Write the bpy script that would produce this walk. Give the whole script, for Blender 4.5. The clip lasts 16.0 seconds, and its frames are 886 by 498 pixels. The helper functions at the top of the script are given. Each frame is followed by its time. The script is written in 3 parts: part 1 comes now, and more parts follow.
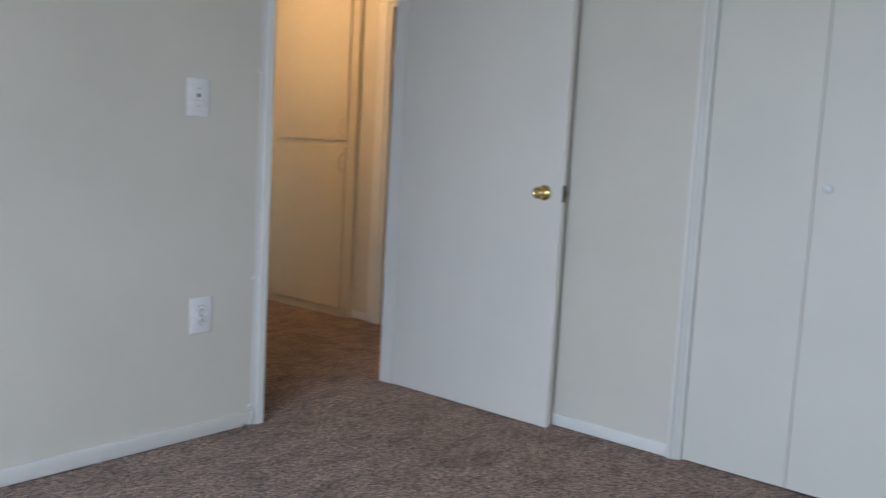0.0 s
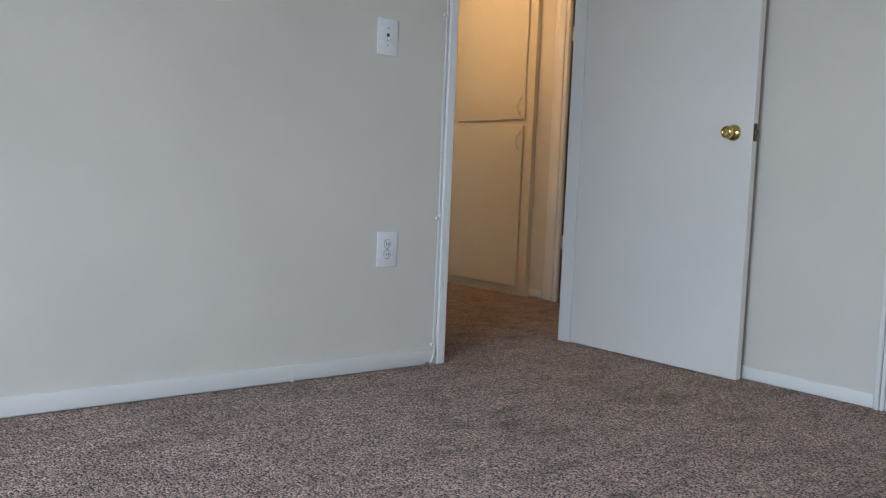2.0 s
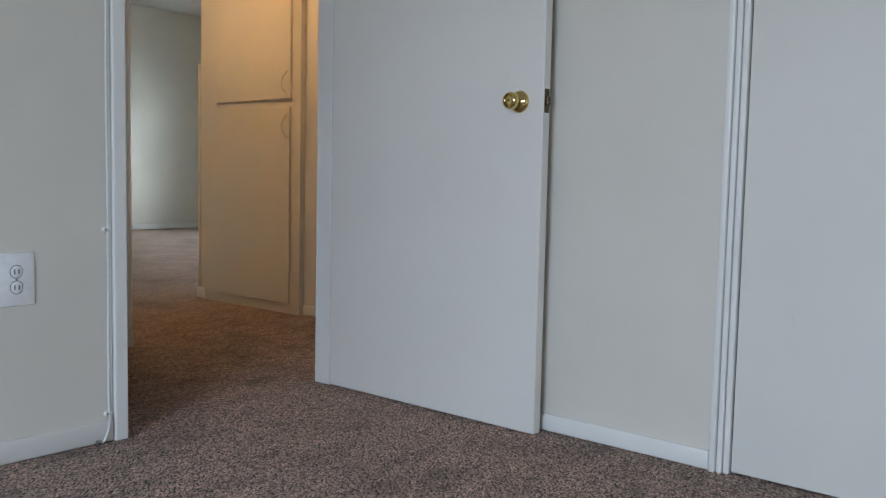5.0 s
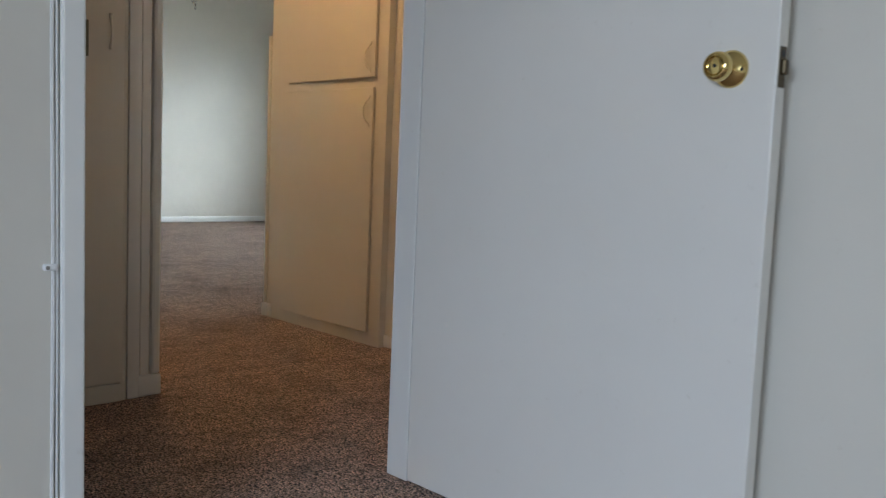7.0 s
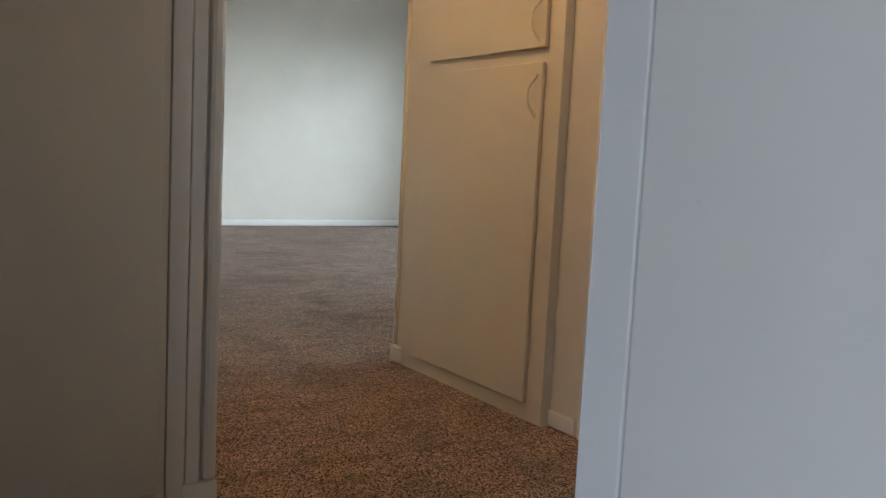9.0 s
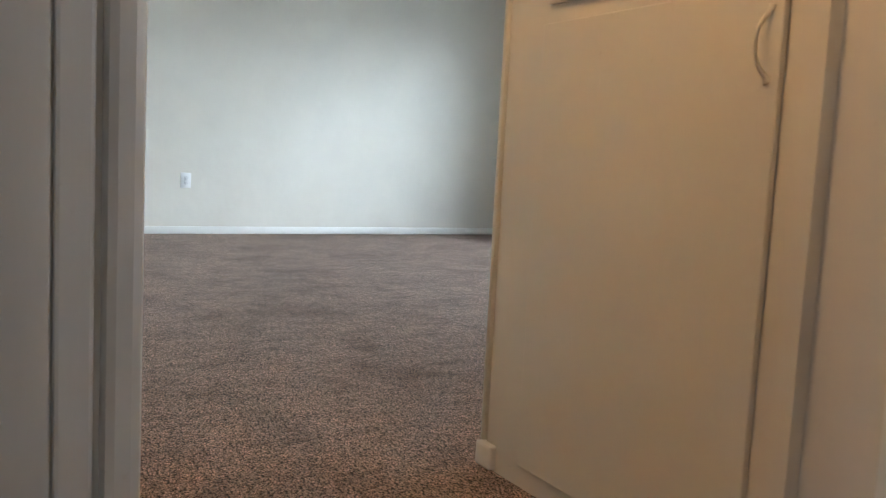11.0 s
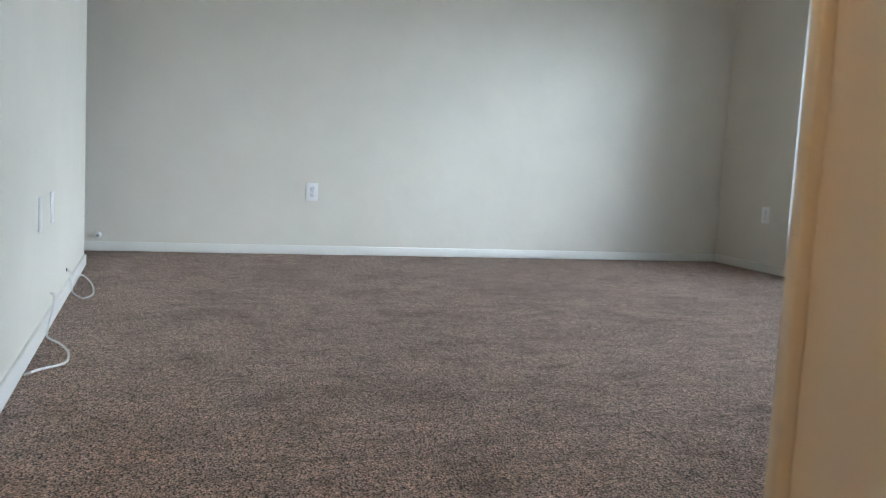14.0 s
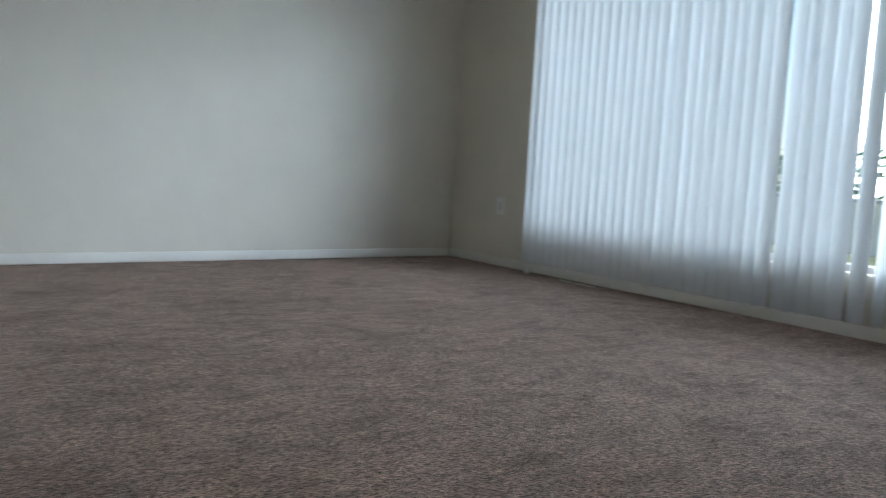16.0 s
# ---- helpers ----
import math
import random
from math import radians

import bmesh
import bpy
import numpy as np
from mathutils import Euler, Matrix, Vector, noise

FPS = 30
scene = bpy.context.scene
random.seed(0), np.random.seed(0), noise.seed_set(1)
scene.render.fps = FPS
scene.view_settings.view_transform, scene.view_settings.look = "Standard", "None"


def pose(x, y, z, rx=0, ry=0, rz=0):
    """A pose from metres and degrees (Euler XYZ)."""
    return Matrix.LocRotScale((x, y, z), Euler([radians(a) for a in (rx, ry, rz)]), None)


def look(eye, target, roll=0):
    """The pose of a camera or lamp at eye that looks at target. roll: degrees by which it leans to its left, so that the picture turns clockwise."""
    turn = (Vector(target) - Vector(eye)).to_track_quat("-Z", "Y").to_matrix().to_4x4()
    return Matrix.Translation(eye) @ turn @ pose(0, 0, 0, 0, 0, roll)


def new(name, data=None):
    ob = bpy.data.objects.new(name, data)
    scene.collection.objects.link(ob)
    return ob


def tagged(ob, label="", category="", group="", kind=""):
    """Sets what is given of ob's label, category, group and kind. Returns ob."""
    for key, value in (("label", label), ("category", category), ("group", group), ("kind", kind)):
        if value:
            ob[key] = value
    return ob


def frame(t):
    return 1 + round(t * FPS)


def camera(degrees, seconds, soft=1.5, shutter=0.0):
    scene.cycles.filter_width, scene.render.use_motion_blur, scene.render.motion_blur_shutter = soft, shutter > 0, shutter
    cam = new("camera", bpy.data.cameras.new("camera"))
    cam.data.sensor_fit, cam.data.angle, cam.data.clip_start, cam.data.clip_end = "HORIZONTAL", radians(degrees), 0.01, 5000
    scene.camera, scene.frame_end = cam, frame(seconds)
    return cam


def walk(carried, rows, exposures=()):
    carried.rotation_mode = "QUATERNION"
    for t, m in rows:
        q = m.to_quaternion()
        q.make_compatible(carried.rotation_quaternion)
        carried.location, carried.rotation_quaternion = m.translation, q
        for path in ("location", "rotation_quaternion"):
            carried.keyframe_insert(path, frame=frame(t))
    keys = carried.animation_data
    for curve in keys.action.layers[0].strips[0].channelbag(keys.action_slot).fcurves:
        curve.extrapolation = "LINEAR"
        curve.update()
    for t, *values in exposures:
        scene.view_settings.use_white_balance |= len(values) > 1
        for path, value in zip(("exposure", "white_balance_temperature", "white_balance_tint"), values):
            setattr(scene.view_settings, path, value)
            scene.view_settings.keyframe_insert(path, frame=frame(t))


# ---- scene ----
cam = camera(54.2, 16.0, soft=1.2, shutter=0.35)
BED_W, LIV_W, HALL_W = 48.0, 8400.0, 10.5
EXPOSURES = [(0, 0.98, 6250, 10), (7.5, 0.95, 6250, 10), (9.0, 1.0, 6200, 10), (10.0, 1.3, 5950, 10), (13.0, 1.16, 5950, 12), (14.2, 0.98, 5970, 11), (15, 0.68, 5950, 11), (16, 0.48, 5900, 11)]
PATH = [
    (0, (0.269, 0.043, 1.146), (-1.005, 1.569, 0.924), 3.1),
    (0.5, (0.233, -0.002, 1.07), (-1.255, 1.316, 0.846), 3.4),
    (1, (0.24, -0.014, 0.952), (-1.312, 1.229, 0.739), 2.8),
    (1.5, (0.256, -0.022, 0.846), (-1.299, 1.22, 0.653), 2.7),
    (2, (0.279, 0.001, 0.766), (-1.276, 1.248, 0.605), 2.4),
    (2.5, (0.315, 0.042, 0.719), (-1.243, 1.289, 0.584), 2.4),
    (3, (0.289, 0.123, 0.697), (-1.272, 1.367, 0.569), 2.5),
    (3.5, (0.16, 0.274, 0.728), (-1.299, 1.634, 0.578), 2.8),
    (4, (0.043, 0.469, 0.743), (-1.245, 1.992, 0.591), 1.9),
    (4.2, (-0.003, 0.574, 0.745), (-1.284, 2.102, 0.592), 1.6),
    (6.3, (-0.65, 1.456, 0.798), (-1.98, 2.939, 0.62), 1.4),
    (6.5, (-0.725, 1.515, 0.8), (-2.074, 2.982, 0.624), 1.9),
    (7, (-0.948, 1.67, 0.805), (-2.4, 3.033, 0.619), 2.4),
    (7.5, (-1.139, 1.856, 0.81), (-2.603, 3.204, 0.612), 2.4),
    (8, (-1.31, 2.066, 0.813), (-2.789, 3.398, 0.611), 2.3),
    (8.5, (-1.552, 2.21, 0.817), (-3.193, 3.334, 0.607), 2.5),
    (9, (-1.816, 2.337, 0.823), (-3.492, 3.41, 0.62), 2.9),
    (9.5, (-2.089, 2.499, 0.807), (-3.771, 3.56, 0.59), 3.0),
    (10, (-2.371, 2.661, 0.814), (-4.059, 3.717, 0.622), 2.8),
    (10.2, (-2.48, 2.69, 0.815), (-4.201, 3.691, 0.625), 2.8),
    (12.5, (-3.697, 3.205, 0.815), (-5.409, 4.215, 0.586), 3.3),
    (13, (-3.864, 3.386, 0.815), (-5.591, 4.373, 0.606), 2.9),
    (13.5, (-4.063, 3.502, 0.812), (-5.919, 4.22, 0.611), 2.6),
    (13.6, (-4.102, 3.519, 0.812), (-5.966, 4.214, 0.611), 3.0),
    (14, (-4.261, 3.566, 0.812), (-6.147, 4.198, 0.603), 3.2),
    (14.5, (-4.492, 3.621, 0.815), (-6.329, 4.385, 0.61), 3.7),
    (15, (-4.67, 3.705, 0.814), (-6.473, 4.545, 0.608), 3.1),
    (15.3, (-4.774, 3.784, 0.812), (-6.557, 4.666, 0.604), 2.8),
    (15.5, (-4.842, 3.843, 0.81), (-6.602, 4.771, 0.608), 2.8),
    (16, (-5.0, 3.986, 0.8), (-6.604, 5.164, 0.602), 3.3),
]
walk(cam, [(t, look(eye, target, roll)) for t, eye, target, roll in PATH], EXPOSURES)

# daylight: sky and sun outside, one lamp for the sky in the bedroom window, one added panel for it beyond the living
# room, warm hall ceiling lamp
world = bpy.data.worlds.new("sky")
scene.world = world
world.use_nodes = True
wn = world.node_tree.nodes
sky = wn.new("ShaderNodeTexSky")
sky.sky_type = "NISHITA"
sky.sun_disc = False
sky.sun_elevation = radians(48)
sky.sun_rotation = radians(-90)
wn["Background"].inputs["Strength"].default_value = 0.15
world.node_tree.links.new(sky.outputs[0], wn["Background"].inputs["Color"])


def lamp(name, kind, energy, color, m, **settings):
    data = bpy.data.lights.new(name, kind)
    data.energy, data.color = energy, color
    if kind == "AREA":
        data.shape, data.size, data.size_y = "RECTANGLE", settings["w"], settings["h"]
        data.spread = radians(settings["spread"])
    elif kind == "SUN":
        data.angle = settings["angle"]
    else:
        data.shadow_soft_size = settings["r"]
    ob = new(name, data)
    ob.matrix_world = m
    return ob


lamp("sun", "SUN", 4.0, (1.0, 0.95, 0.86), look((-20, 2, 24), (0, 0, 0)), angle=radians(0.6))
lamp("bedroom_window_light", "AREA", BED_W, (0.67, 0.80, 1.0), look((-0.15, -1.50, 1.38), (-0.4, 2.5, -2.1)), w=1.6, h=1.05, spread=140)
# Added 30 m panel on the lawn, standing in for bright sky.
lamp("living_sky_standin", "AREA", LIV_W, (0.80, 0.91, 1.0), look((-3.5, 24.0, 4.6), (-6.5, 8.4, 3.0)), w=30.0, h=8.5, spread=180)
lamp("hall_ceiling_light", "POINT", HALL_W, (1.0, 0.58, 0.26), pose(-4.12, 3.14, 2.34), r=0.06)


# ---- materials ----
def nodes_of(name):
    mat = bpy.data.materials.new(name)
    mat.use_nodes = True
    nt = mat.node_tree
    return mat, nt, nt.nodes["Principled BSDF"], nt.nodes["Material Output"]


def noise_tex(nt, scale, detail=4.0, rough=0.55, stretch=(1, 1, 1)):
    co, mp, tx = nt.nodes.new("ShaderNodeTexCoord"), nt.nodes.new("ShaderNodeMapping"), nt.nodes.new("ShaderNodeTexNoise")
    mp.inputs["Scale"].default_value = stretch
    tx.inputs["Scale"].default_value, tx.inputs["Detail"].default_value, tx.inputs["Roughness"].default_value = scale, detail, rough
    nt.links.new(co.outputs["Object"], mp.inputs["Vector"])
    nt.links.new(mp.outputs[0], tx.inputs["Vector"])
    return tx


def ramp(nt, source, stops):
    r = nt.nodes.new("ShaderNodeValToRGB")
    while len(r.color_ramp.elements) < len(stops):
        r.color_ramp.elements.new(0.5)
    for e, (p, c) in zip(r.color_ramp.elements, stops):
        e.position, e.color = p, (*c, 1)
    nt.links.new(source, r.inputs[0])
    return r


def mixed(nt, a, b, fac, kind="MIX"):
    m = nt.nodes.new("ShaderNodeMix")
    m.data_type, m.blend_type = "RGBA", kind
    for value, slot in ((fac, 0), (a, 6), (b, 7)):
        if hasattr(value, "links"):
            nt.links.new(value, m.inputs[slot])
        else:
            m.inputs[slot].default_value = value
    return m.outputs[2]


def bumped(nt, bsdf, height, strength, distance, below=None):
    b = nt.nodes.new("ShaderNodeBump")
    b.inputs["Strength"].default_value, b.inputs["Distance"].default_value = strength, distance
    nt.links.new(height, b.inputs["Height"])
    if below:
        nt.links.new(below.outputs[0], b.inputs["Normal"])
    nt.links.new(b.outputs[0], bsdf.inputs["Normal"])
    return b


def paint(name, color, rough=0.5, grain=220.0, relief=0.12, wear=0.05, brush=(1, 1, 1)):
    """Brushed or rolled paint: fine relief, slow waviness, faint scuffs."""
    mat, nt, p, _ = nodes_of(name)
    big, fine, wave = noise_tex(nt, 2.3, 5), noise_tex(nt, grain, 3, 0.6, brush), noise_tex(nt, 7.0, 2)
    low = tuple(c * (1 - wear) for c in color)
    high = tuple(min(1, c * (1 + wear * 0.5)) for c in color)
    base = ramp(nt, big.outputs[0], [(0.3, low), (0.7, high)])
    spots = ramp(nt, noise_tex(nt, 38, 6, 0.7).outputs[0], [(0.24, (0.88, 0.86, 0.82)), (0.36, (1, 1, 1))])
    nt.links.new(mixed(nt, base.outputs[0], spots.outputs[0], 0.7, "MULTIPLY"), p.inputs["Base Color"])
    rr = ramp(nt, big.outputs[0], [(0.2, (rough - 0.08,) * 3), (0.8, (rough + 0.1,) * 3)])
    nt.links.new(rr.outputs[0], p.inputs["Roughness"])
    p.inputs["Specular IOR Level"].default_value = 0.4
    first = bumped(nt, p, wave.outputs[0], 0.18, 0.012)
    bumped(nt, p, fine.outputs[0], relief, 0.0015, first)
    return mat


def plain(name, color, rough=0.4, metal=0.0):
    mat, nt, p, _ = nodes_of(name)
    tx = noise_tex(nt, 60, 4)
    base = ramp(nt, tx.outputs[0], [(0.3, tuple(c * 0.9 for c in color)), (0.7, color)])
    nt.links.new(base.outputs[0], p.inputs["Base Color"])
    rr = ramp(nt, tx.outputs[0], [(0.2, (max(0.03, rough - 0.06),) * 3), (0.8, (rough + 0.06,) * 3)])
    nt.links.new(rr.outputs[0], p.inputs["Roughness"])
    p.inputs["Metallic"].default_value = metal
    return mat


def carpet_material():
    """Cut pile: twisted tufts with shade painted into the gaps between them, combed streaks, slow soiling."""
    mat, nt, p, _ = nodes_of("cut_pile_carpet")
    co, warp, add = nt.nodes.new("ShaderNodeTexCoord"), noise_tex(nt, 30, 3, 0.6), nt.nodes.new("ShaderNodeVectorMath")
    add.operation = "MULTIPLY_ADD"
    add.inputs[1].default_value = (0.012, 0.012, 0.0)
    nt.links.new(warp.outputs["Color"], add.inputs[0])
    nt.links.new(co.outputs["Object"], add.inputs[2])
    tuft = nt.nodes.new("ShaderNodeTexVoronoi")
    tuft.voronoi_dimensions = "2D"
    tuft.inputs["Scale"].default_value, tuft.inputs["Randomness"].default_value = 150, 1.0
    nt.links.new(add.outputs[0], tuft.inputs["Vector"])
    yarn_noise, fleck = noise_tex(nt, 260, 2, 0.8), noise_tex(nt, 48, 4, 0.8)
    comb, patch = noise_tex(nt, 8.0, 6, 0.75, (1.5, 0.7, 1)), noise_tex(nt, 2.2, 5, 0.6)
    # Yarn colour falls to near black, painting in the shade between tufts.
    yarn_gap_shade = ramp(nt, tuft.outputs["Distance"], [(0.08, (0.76, 0.545, 0.430)), (0.40, (0.60, 0.425, 0.332)), (0.55, (0.23, 0.156, 0.118)), (0.70, (0.018, 0.012, 0.009))])
    fibre = ramp(nt, yarn_noise.outputs[0], [(0.34, (0.50, 0.47, 0.45)), (0.52, (1.0, 1.0, 1.0)), (0.66, (1.40, 1.38, 1.36))])
    tone = ramp(nt, tuft.outputs["Color"], [(0.15, (0.80, 0.77, 0.74)), (0.50, (1, 1, 1)), (0.85, (1.13, 1.15, 1.19))])
    speck = ramp(nt, fleck.outputs[0], [(0.36, (0.30, 0.28, 0.26)), (0.47, (0.90, 0.90, 0.90)), (0.60, (1.38, 1.37, 1.36))])
    lay = ramp(nt, comb.outputs[0], [(0.36, (0.62, 0.61, 0.60)), (0.48, (0.97, 0.97, 0.97)), (0.62, (1.16, 1.16, 1.16))])
    soil = ramp(nt, patch.outputs[0], [(0.33, (0.76, 0.74, 0.72)), (0.45, (0.96, 0.96, 0.96)), (0.62, (1.08, 1.08, 1.08))])
    c = mixed(nt, yarn_gap_shade.outputs[0], tone.outputs[0], 1.0, "MULTIPLY")
    for layer in (fibre, speck, lay, soil):
        c = mixed(nt, c, layer.outputs[0], 1.0, "MULTIPLY")
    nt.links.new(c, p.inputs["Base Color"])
    p.inputs["Roughness"].default_value = 0.95
    p.inputs["Specular IOR Level"].default_value = 0.1
    p.inputs["Sheen Weight"].default_value = 0.20
    p.inputs["Sheen Roughness"].default_value = 0.5
    dome = ramp(nt, tuft.outputs["Distance"], [(0.0, (1, 1, 1)), (0.7, (0, 0, 0))])
    a = bumped(nt, p, comb.outputs[0], 0.4, 0.012)
    d = bumped(nt, p, fleck.outputs[0], 0.6, 0.010, a)
    bumped(nt, p, dome.outputs[0], 0.9, 0.008, d)
    return mat


def slat_material():
    mat, nt, p, out = nodes_of("vinyl_blind_slat")
    p.inputs["Base Color"].default_value = (0.80, 0.82, 0.82, 1)
    p.inputs["Roughness"].default_value = 0.45
    tr, mix = nt.nodes.new("ShaderNodeBsdfTranslucent"), nt.nodes.new("ShaderNodeMixShader")
    rib = noise_tex(nt, 90, 2, 0.5, (1, 1, 0.02))
    tint = ramp(nt, rib.outputs[0], [(0.3, (0.66, 0.74, 0.76)), (0.7, (0.76, 0.83, 0.84))])
    nt.links.new(tint.outputs[0], tr.inputs["Color"])
    mix.inputs[0].default_value = 0.066
    nt.links.new(p.outputs[0], mix.inputs[1])
    nt.links.new(tr.outputs[0], mix.inputs[2])
    nt.links.new(mix.outputs[0], out.inputs["Surface"])
    bumped(nt, p, rib.outputs[0], 0.1, 0.002)
    return mat


def glass_material():
    mat, nt, p, out = nodes_of("window_glass")
    p.inputs["Base Color"].default_value = (0.95, 0.98, 0.97, 1)
    p.inputs["Roughness"].default_value = 0.01
    p.inputs["Transmission Weight"].default_value = 1.0
    p.inputs["IOR"].default_value = 1.45
    return mat


def leaf_material():
    mat, nt, p, _ = nodes_of("hedge_leaf")
    g = nt.nodes.new("ShaderNodeNewGeometry")
    r = ramp(nt, g.outputs["Random Per Island"], [(0.0, (0.03, 0.07, 0.015)), (1.0, (0.12, 0.20, 0.05))])
    nt.links.new(r.outputs[0], p.inputs["Base Color"])
    p.inputs["Roughness"].default_value = 0.6
    return mat


WALL = paint("wall_paint", (0.70, 0.665, 0.58), 0.55, 260, 0.16)
CEIL = paint("ceiling_paint", (0.78, 0.77, 0.73), 0.8, 120, 0.4)
DOOR = paint("door_enamel", (0.79, 0.765, 0.70), 0.38, 160, 0.10, 0.03, (1, 1, 0.12))
CLOSET = paint("closet_enamel", (0.72, 0.70, 0.63), 0.42, 160, 0.10, 0.03, (1, 1, 0.12))
TRIM = paint("trim_enamel", (0.80, 0.79, 0.74), 0.36, 140, 0.10, 0.05, (1, 1, 0.1))
CAB = paint("cabinet_enamel", (0.70, 0.66, 0.56), 0.42, 150, 0.10, 0.04, (1, 1, 0.12))
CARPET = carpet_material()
BRASS = plain("polished_brass", (0.74, 0.58, 0.24), 0.14, 1.0)
STEEL = plain("dull_steel", (0.42, 0.40, 0.36), 0.35, 1.0)
DARK_METAL = plain("dark_metal", (0.13, 0.10, 0.06), 0.45, 1.0)
PLASTIC = plain("white_plastic", (0.86, 0.86, 0.85), 0.32)
DARK = plain("dark_slot", (0.02, 0.02, 0.02), 0.5)
CORD = plain("white_cord", (0.78, 0.77, 0.74), 0.45)
SLAT = slat_material()
GLASS = glass_material()
ALU = plain("pale_aluminium", (0.62, 0.63, 0.62), 0.4, 0.6)
LEAF = leaf_material()
GROUND = paint("dry_lawn", (0.16, 0.18, 0.08), 0.9, 90, 0.6, 0.35)
CONCRETE = paint("concrete", (0.42, 0.41, 0.38), 0.85, 80, 0.4, 0.15)
STUCCO = paint("pale_stucco", (0.62, 0.60, 0.54), 0.85, 60, 0.5, 0.08)


# ---- mesh helpers ----
def box(bm, x0, x1, y0, y1, z0, z1, bev=0.0, seg=2):
    made = bmesh.ops.create_cube(bm, size=1)["verts"]
    for v in made:
        v.co = Vector(((x0 + x1) / 2 + v.co.x * (x1 - x0), (y0 + y1) / 2 + v.co.y * (y1 - y0), (z0 + z1) / 2 + v.co.z * (z1 - z0)))
    if bev:
        edges = list({e for v in made for e in v.link_edges})
        bmesh.ops.bevel(bm, geom=edges, offset=bev, segments=seg, affect="EDGES", profile=0.5)
    return bm


def boxes(*rows, bev=0.0):
    bm = bmesh.new()
    for r in rows:
        box(bm, *r, bev=bev)
    return bm


def lathe(profile, m, seg=28):
    """Profile of (radius, height) turned about local z and then set by m."""
    bm = bmesh.new()
    rings = []
    for r, h in profile:
        rings.append([bm.verts.new(m @ Vector((r * math.cos(a), r * math.sin(a), h))) for a in (2 * math.pi * i / seg for i in range(seg))])
    for a, b in zip(rings, rings[1:]):
        for i in range(seg):
            bm.faces.new((a[i], a[(i + 1) % seg], b[(i + 1) % seg], b[i]))
    bm.faces.new(rings[0][::-1])
    bm.faces.new(rings[-1])
    return bm


def tube(points, radius, seg=8, steps=8, taper=None):
    """A round rod along a smooth line through the points."""
    pts = [Vector(p) for p in points]
    line = []
    for i in range(len(pts) - 1):
        p0, p1, p2, p3 = pts[max(i - 1, 0)], pts[i], pts[i + 1], pts[min(i + 2, len(pts) - 1)]
        for k in range(steps):
            t = k / steps
            line.append(0.5 * ((2 * p1) + (p2 - p0) * t + (2 * p0 - 5 * p1 + 4 * p2 - p3) * t * t + (3 * p1 - p0 - 3 * p2 + p3) * t ** 3))
    line.append(pts[-1])
    bm = bmesh.new()
    rings, side = [], None
    for i, p in enumerate(line):
        d = (line[min(i + 1, len(line) - 1)] - line[max(i - 1, 0)]).normalized()
        if side is None:
            side = d.orthogonal().normalized()
        side = (side - d * side.dot(d)).normalized()
        up = d.cross(side)
        r = radius * (taper(i / (len(line) - 1)) if taper else 1)
        rings.append([bm.verts.new(p + r * (side * math.cos(a) + up * math.sin(a))) for a in (2 * math.pi * k / seg for k in range(seg))])
    for a, b in zip(rings, rings[1:]):
        for i in range(seg):
            bm.faces.new((a[i], a[(i + 1) % seg], b[(i + 1) % seg], b[i]))
    bm.faces.new(rings[0][::-1])
    bm.faces.new(rings[-1])
    return bm


def solid(name, bm, mat, loc=(0, 0, 0), smooth=False):
    bmesh.ops.recalc_face_normals(bm, faces=bm.faces)
    bm.transform(Matrix.Translation(-Vector(loc)))
    me = bpy.data.meshes.new(name)
    bm.to_mesh(me)
    bm.free()
    me.materials.append(mat)
    if smooth:
        me.shade_smooth()
        me.set_sharp_from_angle(angle=radians(40))
    ob = new(name, me)
    ob.location = loc
    return ob


def origin_of(ob):
    return Vector(ob.location) + (origin_of(ob.parent) if ob.parent else Vector((0, 0, 0)))


def part(name, bm, mat, parent, label="", smooth=False):
    base = origin_of(parent)
    ob = solid(name, bm, mat, base, smooth)
    ob.location = (0, 0, 0)
    ob.parent = parent
    return tagged(ob, label) if label else ob


def setting(name, bm, mat, label, category, smooth=False):
    return tagged(solid(name, bm, mat, smooth=smooth), label, category, kind="structure")


# ---- large structure ----
BACK, RIGHT, HEAD = -1.60, 1.60, 2.44
TALL = 3.00
FAR, WIN, NEAR, LEFT = -10.993, 8.46, -4.82, 3.14

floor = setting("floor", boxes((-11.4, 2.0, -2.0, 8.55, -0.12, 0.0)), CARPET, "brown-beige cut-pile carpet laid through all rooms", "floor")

# bedroom
setting("wall_west", boxes((-2.656, -2.50, BACK - 0.15, 2.232, 0, HEAD), (-2.656, -2.50, 2.232, 3.176, 2.06, HEAD)), WALL, "off-white painted bedroom wall beside the doorway", "wall")
setting("wall_north", boxes((-2.656, -1.136, 3.176, 3.296, 0, HEAD), (-1.136, 1.0, 3.176, 3.296, 2.05, HEAD), (1.0, RIGHT + 0.15, 3.176, 3.296, 0, HEAD)), WALL, "off-white painted bedroom wall behind the open door", "wall")
setting("wall_east", boxes((RIGHT, RIGHT + 0.15, BACK - 0.15, 3.176, 0, HEAD)), WALL, "off-white painted bedroom side wall", "wall")
setting("wall_south", boxes((-2.50, -1.0, BACK - 0.15, BACK, 0, HEAD), (0.7, RIGHT, BACK - 0.15, BACK, 0, HEAD), (-1.0, 0.7, BACK - 0.15, BACK, 0, 0.80), (-1.0, 0.7, BACK - 0.15, BACK, 2.05, HEAD)), WALL, "off-white painted bedroom window wall", "wall")
